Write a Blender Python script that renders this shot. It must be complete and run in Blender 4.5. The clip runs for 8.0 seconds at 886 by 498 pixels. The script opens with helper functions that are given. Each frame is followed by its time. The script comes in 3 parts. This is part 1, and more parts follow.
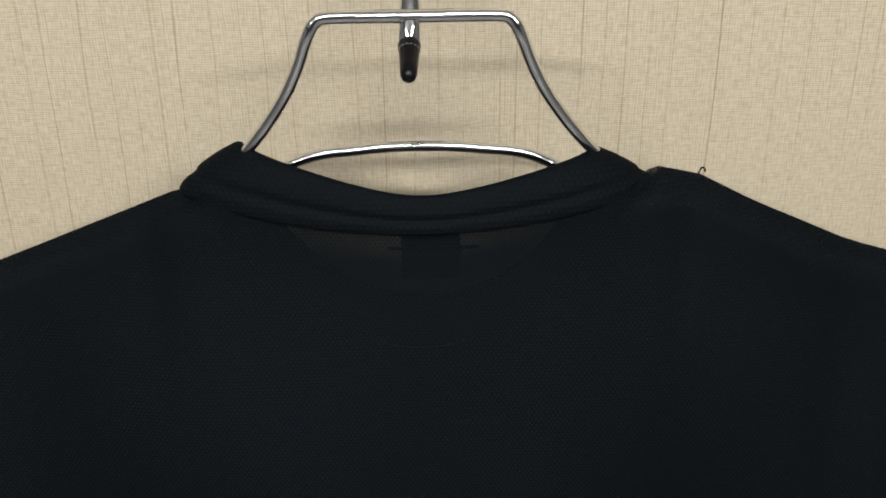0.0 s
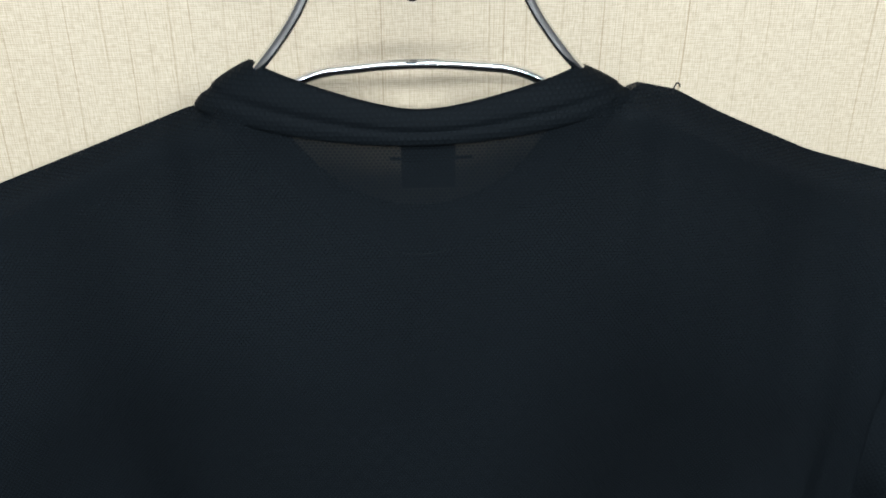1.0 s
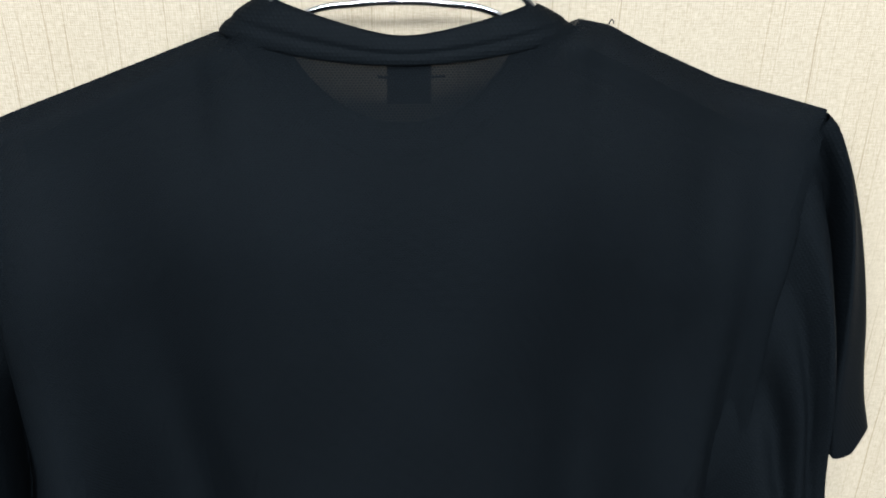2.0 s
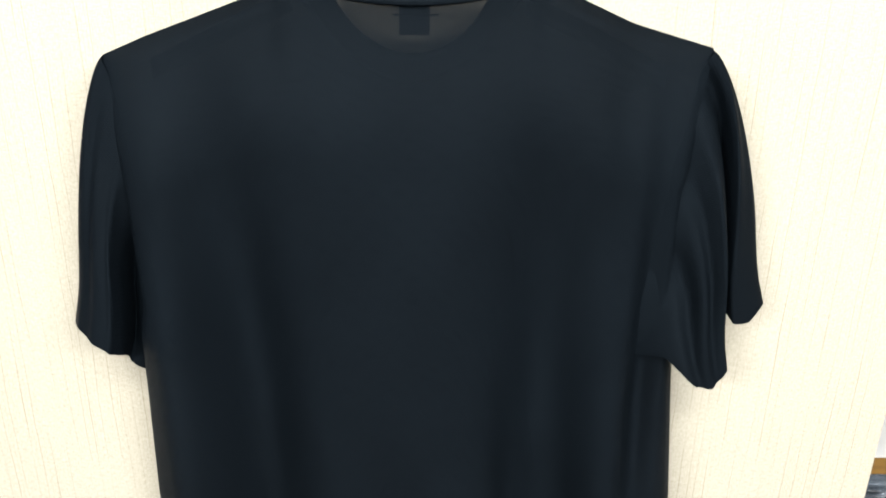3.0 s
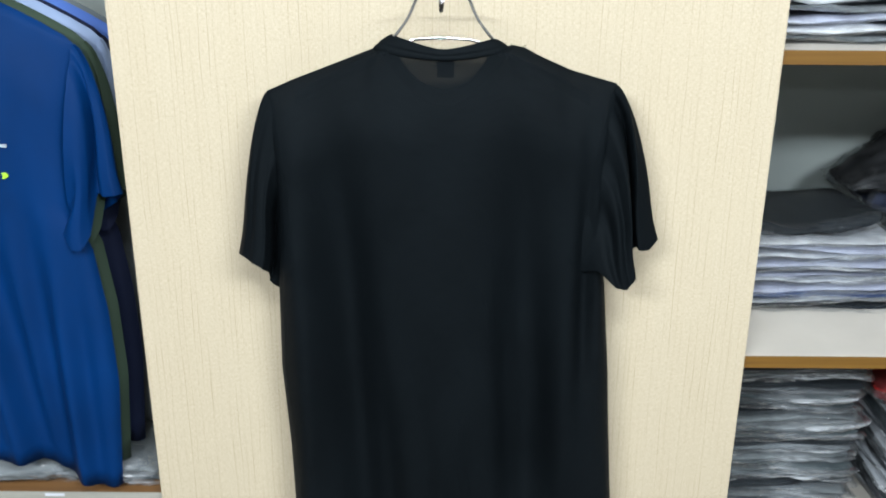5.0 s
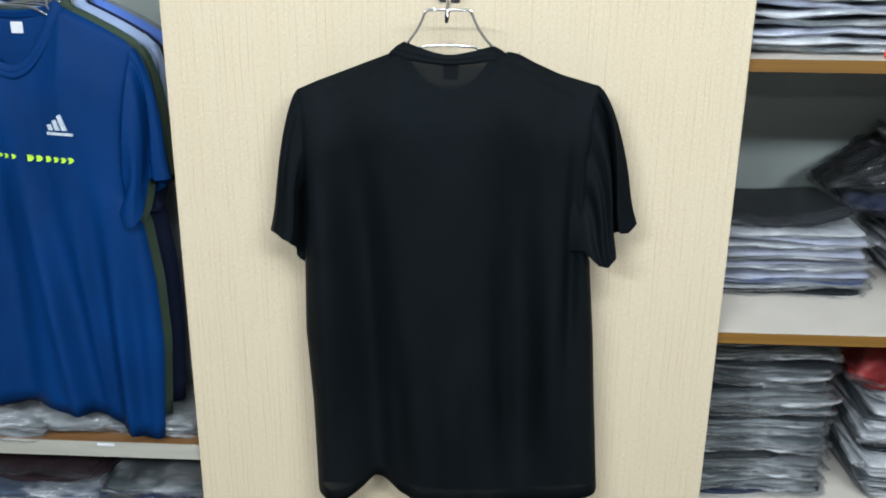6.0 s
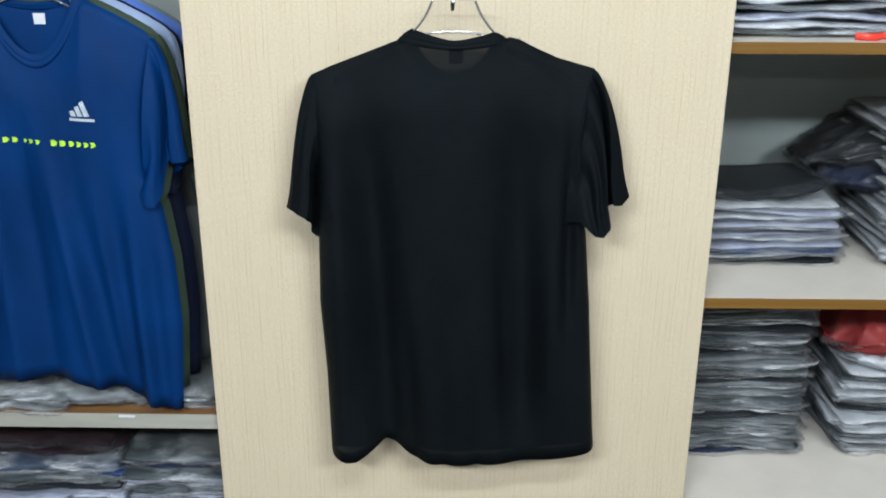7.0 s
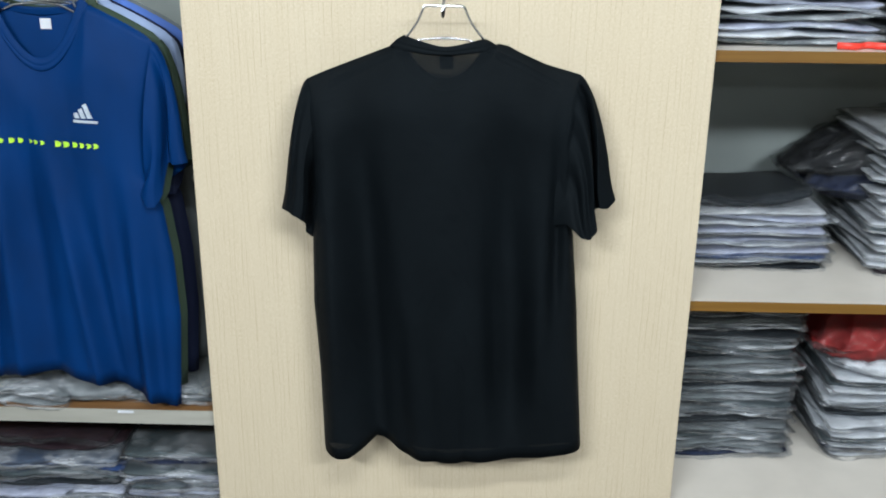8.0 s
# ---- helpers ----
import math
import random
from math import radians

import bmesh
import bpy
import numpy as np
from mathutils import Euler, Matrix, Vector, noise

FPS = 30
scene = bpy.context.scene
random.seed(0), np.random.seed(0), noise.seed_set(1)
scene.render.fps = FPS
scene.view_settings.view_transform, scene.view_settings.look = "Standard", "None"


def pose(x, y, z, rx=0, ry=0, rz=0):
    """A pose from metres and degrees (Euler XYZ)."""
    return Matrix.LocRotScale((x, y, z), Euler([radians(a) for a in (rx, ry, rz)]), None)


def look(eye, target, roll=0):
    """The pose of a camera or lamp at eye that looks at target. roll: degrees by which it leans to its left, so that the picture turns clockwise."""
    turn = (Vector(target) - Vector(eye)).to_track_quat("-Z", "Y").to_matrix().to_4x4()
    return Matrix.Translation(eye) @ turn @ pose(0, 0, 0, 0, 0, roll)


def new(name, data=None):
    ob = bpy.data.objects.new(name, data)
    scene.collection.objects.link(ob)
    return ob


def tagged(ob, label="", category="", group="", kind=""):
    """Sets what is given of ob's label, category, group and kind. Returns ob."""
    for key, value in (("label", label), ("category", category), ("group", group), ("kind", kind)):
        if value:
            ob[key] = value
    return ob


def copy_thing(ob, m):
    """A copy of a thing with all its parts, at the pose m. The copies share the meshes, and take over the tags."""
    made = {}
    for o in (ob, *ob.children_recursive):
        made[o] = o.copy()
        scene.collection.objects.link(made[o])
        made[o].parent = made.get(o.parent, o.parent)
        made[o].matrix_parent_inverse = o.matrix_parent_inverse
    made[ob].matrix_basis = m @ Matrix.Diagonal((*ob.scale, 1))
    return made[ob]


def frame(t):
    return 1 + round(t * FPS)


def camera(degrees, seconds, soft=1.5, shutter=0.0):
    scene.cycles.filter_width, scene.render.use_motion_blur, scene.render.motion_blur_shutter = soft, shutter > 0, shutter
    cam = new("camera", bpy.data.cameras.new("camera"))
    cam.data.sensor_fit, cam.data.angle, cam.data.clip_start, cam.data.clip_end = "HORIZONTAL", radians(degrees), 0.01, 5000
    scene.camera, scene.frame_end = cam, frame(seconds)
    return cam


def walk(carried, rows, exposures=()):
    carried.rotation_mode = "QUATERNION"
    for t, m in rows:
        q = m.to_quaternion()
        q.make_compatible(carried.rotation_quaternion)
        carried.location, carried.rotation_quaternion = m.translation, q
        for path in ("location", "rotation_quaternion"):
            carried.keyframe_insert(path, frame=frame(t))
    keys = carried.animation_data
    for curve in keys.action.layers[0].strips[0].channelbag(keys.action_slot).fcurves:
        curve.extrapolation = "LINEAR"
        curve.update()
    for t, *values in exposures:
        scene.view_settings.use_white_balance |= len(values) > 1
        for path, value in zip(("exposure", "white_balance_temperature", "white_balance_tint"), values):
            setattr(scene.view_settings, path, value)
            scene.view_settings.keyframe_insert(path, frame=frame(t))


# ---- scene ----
cam = camera(50.0, 8.0, soft=1.9)
PATH = [
    (0, (0.0, -0.385, 1.577), (0.023, 1.432, 0.743), -0.8),
    (0.5, (-0.001, -0.389, 1.576), (0.023, 1.416, 0.714), -0.8),
    (1, (-0.011, -0.419, 1.579), (0.069, 1.342, 0.635), -0.4),
    (1.2, (-0.015, -0.432, 1.579), (0.078, 1.316, 0.612), -0.5),
    (2.3, (-0.013, -0.592, 1.574), (0.106, 1.187, 0.668), 1.4),
    (2.5, (0.007, -0.654, 1.569), (0.079, 1.142, 0.691), 1.2),
    (3, (0.018, -0.754, 1.57), (0.031, 1.056, 0.72), 1.0),
    (3.5, (0.016, -0.849, 1.582), (0.008, 0.973, 0.758), 0.8),
    (4, (0.001, -0.985, 1.592), (0.002, 0.856, 0.81), 0.4),
    (4.5, (-0.013, -1.143, 1.616), (0.002, 0.719, 0.886), 0.2),
    (6, (0.053, -1.47, 1.655), (-0.031, 0.41, 0.98), 0.5),
    (6.5, (0.031, -1.53, 1.666), (-0.03, 0.346, 0.974), 0.3),
    (7, (0.002, -1.576, 1.665), (-0.025, 0.299, 0.969), 0.2),
    (7.5, (0.014, -1.61, 1.66), (-0.006, 0.269, 0.974), 0.4),
    (8, (0.037, -1.623, 1.657), (-0.012, 0.262, 0.99), 0.5),
]
EXPOSURES = [(0.0, -0.52, 6200, 11), (0.5, -0.42, 6050, 6), (1.0, 0.10, 5600, 8), (2.5, 0.33, 5600, 10), (3.0, 0.72, 5600, 9),
             (3.3, 0.60, 5600, 8), (3.5, 0.33, 5600, 7), (4.0, 0.22, 5700, 6), (4.5, 0.28, 5700, 6), (6.0, 0.05, 5700, 6), (8.0, -0.01, 5700, 6)]
walk(cam, [(t, look(eye, target, roll)) for t, eye, target, roll in PATH], EXPOSURES)

# ---- world and lamps: a closed shop lit by rows of ceiling tubes behind the viewer ----
world = bpy.data.worlds.new("world")
scene.world = world
world.use_nodes = True
world.node_tree.nodes["Background"].inputs[0].default_value = (0.8, 0.9, 1.0, 1)
world.node_tree.nodes["Background"].inputs[1].default_value = 0.05
CEILING = 2.9
# Each fitting: its middle (x, y) and its tube's power; they hang in two rows across the shop and one far back.
FITTINGS = [(-1.25, -2.95, 101.0), (1.50, -2.95, 85.0), (0.15, -1.75, 36.0), (0.1, -5.4, 22.0)]
for lamp_x, lamp_y, watts in FITTINGS:
    lamp = bpy.data.lights.new("tube_lamp", "AREA")
    lamp.shape, lamp.size, lamp.size_y = "RECTANGLE", 1.2, 0.10
    lamp.energy, lamp.color = watts, (1.0, 0.97, 0.92)
    ob = new("tube_lamp", lamp)
    ob.matrix_world = look((lamp_x, lamp_y, CEILING - 0.09), (lamp_x * 0.7, lamp_y + 0.9, 0.8))


# ---- materials ----
def material(name):
    m = bpy.data.materials.new(name)
    m.use_nodes = True
    return m, m.node_tree.nodes, m.node_tree.links, m.node_tree.nodes["Principled BSDF"]


def stretched(nodes, links, scale, kind="Object"):
    tc = nodes.new("ShaderNodeTexCoord")
    mp = nodes.new("ShaderNodeMapping")
    mp.inputs["Scale"].default_value = scale
    links.new(tc.outputs[kind], mp.inputs["Vector"])
    return mp.outputs["Vector"]


def noise_of(nodes, links, scale, detail=3.0, rough=0.5):
    n = nodes.new("ShaderNodeTexNoise")
    n.inputs["Scale"].default_value = 1.0
    n.inputs["Detail"].default_value = detail
    n.inputs["Roughness"].default_value = rough
    links.new(stretched(nodes, links, scale), n.inputs["Vector"])
    return n.outputs["Fac"]


def ramp(nodes, links, fac, *stops):
    r = nodes.new("ShaderNodeValToRGB")
    while len(r.color_ramp.elements) < len(stops):
        r.color_ramp.elements.new(0.5)
    for e, (at, c) in zip(r.color_ramp.elements, stops):
        e.position, e.color = at, (*c, 1) if len(c) == 3 else c
    links.new(fac, r.inputs["Fac"])
    return r.outputs["Color"]


def mixed(nodes, links, how, fac, a, b):
    n = nodes.new("ShaderNodeMix")
    n.data_type, n.blend_type = "RGBA", how
    for value, socket in ((fac, n.inputs[0]), (a, n.inputs[6]), (b, n.inputs[7])):
        if hasattr(value, "is_linked"):
            links.new(value, socket)
        else:
            socket.default_value = value if isinstance(value, float) else (*value, 1)
    return n.outputs[2]


def maths(nodes, links, how, a, b):
    n = nodes.new("ShaderNodeMath")
    n.operation = how
    for value, socket in ((a, n.inputs[0]), (b, n.inputs[1])):
        if hasattr(value, "is_linked"):
            links.new(value, socket)
        else:
            socket.default_value = value
    return n.outputs[0]


def bumped(nodes, links, bsdf, height, strength, distance, under=None):
    b = nodes.new("ShaderNodeBump")
    b.inputs["Strength"].default_value, b.inputs["Distance"].default_value = strength, distance
    links.new(height, b.inputs["Height"])
    if under:
        links.new(under, b.inputs["Normal"])
    links.new(b.outputs["Normal"], bsdf.inputs["Normal"])
    return b.outputs["Normal"]


def threads(nodes, links, per_metre, wobble):
    """Distance to the nearest of many uneven upright lines."""
    tc = nodes.new("ShaderNodeTexCoord")
    xyz = nodes.new("ShaderNodeSeparateXYZ")
    links.new(tc.outputs["Object"], xyz.inputs[0])
    across = maths(nodes, links, "ADD", xyz.outputs["X"], xyz.outputs["Y"])
    bend = maths(nodes, links, "MULTIPLY", noise_of(nodes, links, (25, 25, 6), 2.0), wobble)
    cell = nodes.new("ShaderNodeTexVoronoi")
    cell.voronoi_dimensions, cell.feature = "1D", "DISTANCE_TO_EDGE"
    cell.inputs["Scale"].default_value = 1.0
    links.new(maths(nodes, links, "ADD", maths(nodes, links, "MULTIPLY", across, per_metre), bend), cell.inputs["W"])
    return cell.outputs["Distance"]


def wallpaper():
    """Woven beige vinyl: thin uneven vertical streaks over a fine crossed weave."""
    m, nodes, links, bsdf = material("beige_woven_wallpaper")
    ground = ramp(nodes, links, noise_of(nodes, links, (3, 3, 2.2)), (0.3, (0.550, 0.482, 0.354)), (0.75, (0.570, 0.502, 0.371)))
    line = threads(nodes, links, 95.0, 0.9)
    thin = threads(nodes, links, 230.0, 1.6)
    W, D, E = (1, 1, 1), (0.62, 0.55, 0.455), (0.90, 0.87, 0.83)
    streak = ramp(nodes, links, line, (0.012, D), (0.036, W))
    fine = ramp(nodes, links, thin, (0.03, E), (0.07, W))
    patchy = ramp(nodes, links, noise_of(nodes, links, (70, 70, 8), 3.0), (0.38, (0.10, 0.10, 0.10)), (0.64, W))
    broad = ramp(nodes, links, noise_of(nodes, links, (30, 30, 1.2), 2.0), (0.40, W), (0.70, (0.985, 0.98, 0.97)))
    weft = noise_of(nodes, links, (170, 170, 1150), 1.0)
    warp = noise_of(nodes, links, (1100, 1100, 210), 1.0)
    tc = nodes.new("ShaderNodeTexCoord")
    xyz = nodes.new("ShaderNodeSeparateXYZ")
    links.new(tc.outputs["Object"], xyz.inputs[0])
    drift = maths(nodes, links, "MULTIPLY", noise_of(nodes, links, (60, 60, 60), 2.0), 9.0)
    rows = [maths(nodes, links, "SINE", maths(nodes, links, "ADD", maths(nodes, links, "MULTIPLY", xyz.outputs[axis], pitch), drift), 0.0) for axis, pitch in (("Z", 6600.0), ("X", 5400.0))]
    threaded = maths(nodes, links, "ADD", maths(nodes, links, "MULTIPLY", rows[0], 0.10), maths(nodes, links, "MULTIPLY", rows[1], 0.06))
    weave = maths(nodes, links, "ADD", maths(nodes, links, "MULTIPLY", maths(nodes, links, "ADD", weft, warp), 0.5), threaded)
    tone = ramp(nodes, links, weave, (0.32, (0.77, 0.735, 0.685)), (0.66, (1.06, 1.06, 1.06)))
    c = mixed(nodes, links, "MULTIPLY", patchy, ground, streak)
    c = mixed(nodes, links, "MULTIPLY", patchy, c, fine)
    c = mixed(nodes, links, "MULTIPLY", 1.0, c, broad)
    c = mixed(nodes, links, "MULTIPLY", 1.0, c, tone)
    links.new(c, bsdf.inputs["Base Color"])
    bsdf.inputs["Roughness"].default_value = 0.55
    n1 = bumped(nodes, links, bsdf, fine, 0.25, 0.0003)
    bumped(nodes, links, bsdf, weave, 0.20, 0.0008, n1)
    return m


def knit(name, colour, sheer=0.0, gloss=0.62, sheen=0.25, shine=0.15, pitch=(560, 800), dash=0.0, glint=(1.0, 1.0, 1.0)):
    """Thin sports knit: rows of small stitches, a soft sheen, and some light through it where sheer."""
    m, nodes, links, bsdf = material(name)
    dark = tuple(0.8 * v for v in colour)
    pale = tuple(min(1.0, 1.18 * v) for v in colour)
    cloud = noise_of(nodes, links, (9, 9, 5), 3.0)
    bsdf.inputs["Roughness"].default_value = gloss
    bsdf.inputs["Specular IOR Level"].default_value = shine
    bsdf.inputs["Specular Tint"].default_value = (*glint, 1)
    bsdf.inputs["Sheen Weight"].default_value = sheen
    bsdf.inputs["Sheen Roughness"].default_value = 0.45
    bsdf.inputs["Sheen Tint"].default_value = (*[min(1.0, 0.25 + 1.5 * v) for v in colour], 1)
    stitch = nodes.new("ShaderNodeTexBrick")
    stitch.offset = 0.5
    for key, value in (("Scale", 1.0), ("Mortar Size", 0.28), ("Mortar Smooth", 0.6), ("Brick Width", 1.0), ("Row Height", 1.0)):
        stitch.inputs[key].default_value = value
    turn = nodes.new("ShaderNodeMapping")
    turn.inputs["Scale"].default_value = (pitch[0], pitch[1], pitch[1])
    turn.inputs["Rotation"].default_value = (radians(90), 0, 0)
    tc = nodes.new("ShaderNodeTexCoord")
    links.new(tc.outputs["Object"], turn.inputs["Vector"])
    links.new(turn.outputs["Vector"], stitch.inputs["Vector"])
    tone = ramp(nodes, links, stitch.outputs["Fac"], (0.0, (1.0,) * 3), (1.0, (1 - dash,) * 3))
    links.new(mixed(nodes, links, "MULTIPLY", 1.0, ramp(nodes, links, cloud, (0.3, dark), (0.7, pale)), tone), bsdf.inputs["Base Color"])
    bumped(nodes, links, bsdf, stitch.outputs["Fac"], 0.35 + 0.4 * dash, 0.0004)
    if sheer:
        clear = nodes.new("ShaderNodeBsdfTransparent")
        mix = nodes.new("ShaderNodeMixShader")
        holes = maths(nodes, links, "MULTIPLY", maths(nodes, links, "ADD", stitch.outputs["Fac"], 0.12), sheer * 1.3)
        links.new(holes, mix.inputs[0])
        links.new(bsdf.outputs[0], mix.inputs[1])
        links.new(clear.outputs[0], mix.inputs[2])
        links.new(mix.outputs[0], nodes["Material Output"].inputs["Surface"])
    return m


def plain(name, colour, rough=0.5, metal=0.0, spread=0.12, scale=(14, 14, 14), bump=0.0, coat=0.0):
    m, nodes, links, bsdf = material(name)
    fac = noise_of(nodes, links, scale, 4.0, 0.6)
    lo, hi = (tuple(max(0.0, min(1.0, v * k)) for v in colour) for k in (1 - spread, 1 + spread))
    links.new(ramp(nodes, links, fac, (0.3, lo), (0.7, hi)), bsdf.inputs["Base Color"])
    bsdf.inputs["Roughness"].default_value, bsdf.inputs["Metallic"].default_value = rough, metal
    bsdf.inputs["Coat Weight"].default_value = coat
    if bump:
        bumped(nodes, links, bsdf, fac, bump, 0.002)
    return m


def film(name, milkiness, gloss):
    """Clear, slightly milky polythene, crinkled."""
    m, nodes, links, bsdf = material(name)
    bsdf.inputs["Base Color"].default_value = (0.74, 0.78, 0.82, 1)
    bsdf.inputs["Roughness"].default_value = 0.22
    fold = maths(nodes, links, "ABSOLUTE", maths(nodes, links, "SUBTRACT", noise_of(nodes, links, (16, 22, 50), 3.0, 0.6), 0.5), 0.0)
    crumpled = bumped(nodes, links, bsdf, fold, 0.8, 0.014)
    clear = nodes.new("ShaderNodeBsdfTransparent")
    clear.inputs["Color"].default_value = (0.94, 0.95, 0.96, 1)
    mix = nodes.new("ShaderNodeMixShader")
    info = nodes.new("ShaderNodeObjectInfo")
    milk = ramp(nodes, links, noise_of(nodes, links, (7, 12, 130), 3.0), (0.42, (0.02, 0.02, 0.02)), (0.68, (milkiness,) * 3))
    links.new(maths(nodes, links, "MULTIPLY", milk, maths(nodes, links, "ADD", info.outputs["Random"], 0.35)), mix.inputs[0])
    links.new(clear.outputs[0], mix.inputs[1])
    links.new(bsdf.outputs[0], mix.inputs[2])
    shine = nodes.new("ShaderNodeBsdfGlossy")
    shine.inputs["Roughness"].default_value = 0.16
    fresnel = nodes.new("ShaderNodeFresnel")
    fresnel.inputs["IOR"].default_value = 1.5
    links.new(crumpled, shine.inputs["Normal"])
    links.new(crumpled, fresnel.inputs["Normal"])
    top = nodes.new("ShaderNodeMixShader")
    links.new(maths(nodes, links, "MULTIPLY", fresnel.outputs[0], gloss), top.inputs[0])
    links.new(mix.outputs[0], top.inputs[1])
    links.new(shine.outputs[0], top.inputs[2])
    links.new(top.outputs[0], nodes["Material Output"].inputs["Surface"])
    return m


def wood(name, light, dark):
    m, nodes, links, bsdf = material(name)
    grain = noise_of(nodes, links, (3, 60, 220), 4.0, 0.6)
    links.new(ramp(nodes, links, grain, (0.3, dark), (0.7, light)), bsdf.inputs["Base Color"])
    bsdf.inputs["Roughness"].default_value = 0.42
    return m


PAPER = wallpaper()
BLACK = knit("black_sheer_knit", (0.0048, 0.0066, 0.0082), sheer=0.052, gloss=0.56, sheen=0.002, shine=0.055, pitch=(560, 800), dash=0.32, glint=(0.80, 0.93, 1.0))
BLACK_RIB = knit("black_collar_knit", (0.0048, 0.0065, 0.0080), gloss=0.58, sheen=0.002, shine=0.048, pitch=(420, 560), dash=0.30, glint=(0.80, 0.93, 1.0))
BLACK_LABEL = plain("black_satin_label", (0.003, 0.003, 0.004), 0.9)
CHROME = plain("chromed_wire", (0.78, 0.79, 0.80), 0.06, 1.0, 0.05, (300, 300, 300))
RUBBER = plain("black_rubber", (0.004, 0.004, 0.005), 0.22)
RUBBER.node_tree.nodes["Principled BSDF"].inputs["Specular IOR Level"].default_value = 0.3
IRON = plain("dark_grey_metal", (0.05, 0.05, 0.055), 0.4, 0.6)
WHITE_BOARD = plain("white_laminate", (0.60, 0.565, 0.505), 0.4, spread=0.05, scale=(8, 8, 8))
BACK_BOARD = plain("grey_back_board", (0.265, 0.30, 0.29), 0.6, spread=0.05, scale=(5, 5, 5))
EDGE = wood("brown_edge_band", (0.180, 0.092, 0.013), (0.135, 0.066, 0.009))
SHELF_TOP = wood("brown_board_top", (0.20, 0.105, 0.04), (0.14, 0.07, 0.025))
GREY_EDGE = plain("grey_painted_edge", (0.30, 0.295, 0.255), 0.4, spread=0.15, scale=(4, 30, 30))
FILM = film("crinkled_clear_polythene", 0.42, 0.32)
SLACK_FILM = film("slack_shiny_polythene", 0.025, 0.42)
THIN_FILM = film("thin_clear_polythene", 0.012, 0.16)
LABEL_WHITE = plain("white_woven_label", (0.56, 0.58, 0.62), 0.6)
PRINT_SILVER = plain("silver_print", (0.40, 0.45, 0.50), 0.35, spread=0.2, scale=(120, 120, 120))
PRINT_LIME = plain("lime_print", (0.40, 0.68, 0.03), 0.5, spread=0.25, scale=(150, 150, 150))
RED_TAPE = plain("red_plastic", (0.75, 0.05, 0.03), 0.4)
# Unseen walls and floor: dark greys chosen to cut the light they bounce back.
ROOM_WALL = plain("unseen_wall_grey", (0.20, 0.20, 0.20), 0.7, spread=0.05, scale=(2, 2, 2))
FLOOR_TILE = plain("unseen_floor_grey", (0.15, 0.145, 0.135), 0.35, spread=0.15, scale=(3, 3, 3))
CEIL = plain("white_ceiling_board", (0.75, 0.75, 0.73), 0.8, spread=0.04)


# ---- mesh helpers ----
def link(name, verts, faces, mat, parent=None, label="", smooth=True):
    me = bpy.data.meshes.new(name)
    me.from_pydata([tuple(v) for v in verts], [], faces)
    me.materials.append(mat)
    if smooth:
        for p in me.polygons:
            p.use_smooth = True
    me.update()
    ob = new(name, me)
    if parent:
        ob.parent = parent
        ob.matrix_parent_inverse = parent.matrix_basis.inverted()
    return tagged(ob, label=label)


def part(name, bm, mat, parent=None, label="", smooth=False):
    me = bpy.data.meshes.new(name)
    bmesh.ops.recalc_face_normals(bm, faces=bm.faces[:])
    bm.to_mesh(me)
    bm.free()
    me.materials.append(mat)
    if smooth:
        for p in me.polygons:
            p.use_smooth = True
    ob = new(name, me)
    if parent:
        ob.parent = parent
        ob.matrix_parent_inverse = parent.matrix_basis.inverted()
    return tagged(ob, label=label)


def block(lo, hi, bevel=0.0015):
    bm = bmesh.new()
    bmesh.ops.create_cube(bm, size=1)
    for v in bm.verts:
        v.co = [lo[i] + (v.co[i] + 0.5) * (hi[i] - lo[i]) for i in range(3)]
    if bevel:
        bmesh.ops.bevel(bm, geom=bm.edges[:], offset=bevel, segments=2, affect="EDGES")
    return bm


def base(name, place, label, category, group="", kind=""):
    ob = new(name)
    ob.empty_display_size = 0.05
    ob.matrix_basis = Matrix.Translation(place)
    return tagged(ob, label, category, group, kind)


def sheet(fn, nu, nv, closed=False):
    verts = [fn(i / (nu if closed else nu - 1), j / (nv - 1)) for j in range(nv) for i in range(nu)]
    faces = []
    for j in range(nv - 1):
        for i in range(nu if closed else nu - 1):
            k = (i + 1) % nu
            faces.append((j * nu + i, j * nu + k, (j + 1) * nu + k, (j + 1) * nu + i))
    return verts, faces


def smooth_path(pts, steps, closed=False):
    pts = [Vector(p) for p in pts]
    n, out = len(pts), []
    for i in range(n if closed else n - 1):
        at = (lambda k: pts[k % n]) if closed else (lambda k: pts[min(max(k, 0), n - 1)])
        a, b, c, d = at(i - 1), at(i), at(i + 1), at(i + 2)
        for k in range(steps):
            t = k / steps
            out.append(0.5 * (2 * b + (c - a) * t + (2 * a - 5 * b + 4 * c - d) * t * t + (3 * b - a - 3 * c + d) * t ** 3))
    return out if closed else out + [pts[-1]]


def tube(path, radius, sides=12):
    path = [Vector(p) for p in path]
    verts, faces, side = [], [], None
    for i, p in enumerate(path):
        ahead = (path[min(i + 1, len(path) - 1)] - path[max(i - 1, 0)]).normalized()
        side = ahead.orthogonal() if side is None else (side - ahead * side.dot(ahead))
        side.normalize()
        up = ahead.cross(side)
        r = radius(i / (len(path) - 1)) if callable(radius) else radius
        verts += [p + r * (math.cos(2 * math.pi * k / sides) * side + math.sin(2 * math.pi * k / sides) * up) for k in range(sides)]
    for j in range(len(path) - 1):
        for k in range(sides):
            m = (k + 1) % sides
            faces.append((j * sides + k, j * sides + m, (j + 1) * sides + m, (j + 1) * sides + k))
    faces += [tuple(range(sides))[::-1], tuple(range((len(path) - 1) * sides, len(path) * sides))]
    return verts, faces


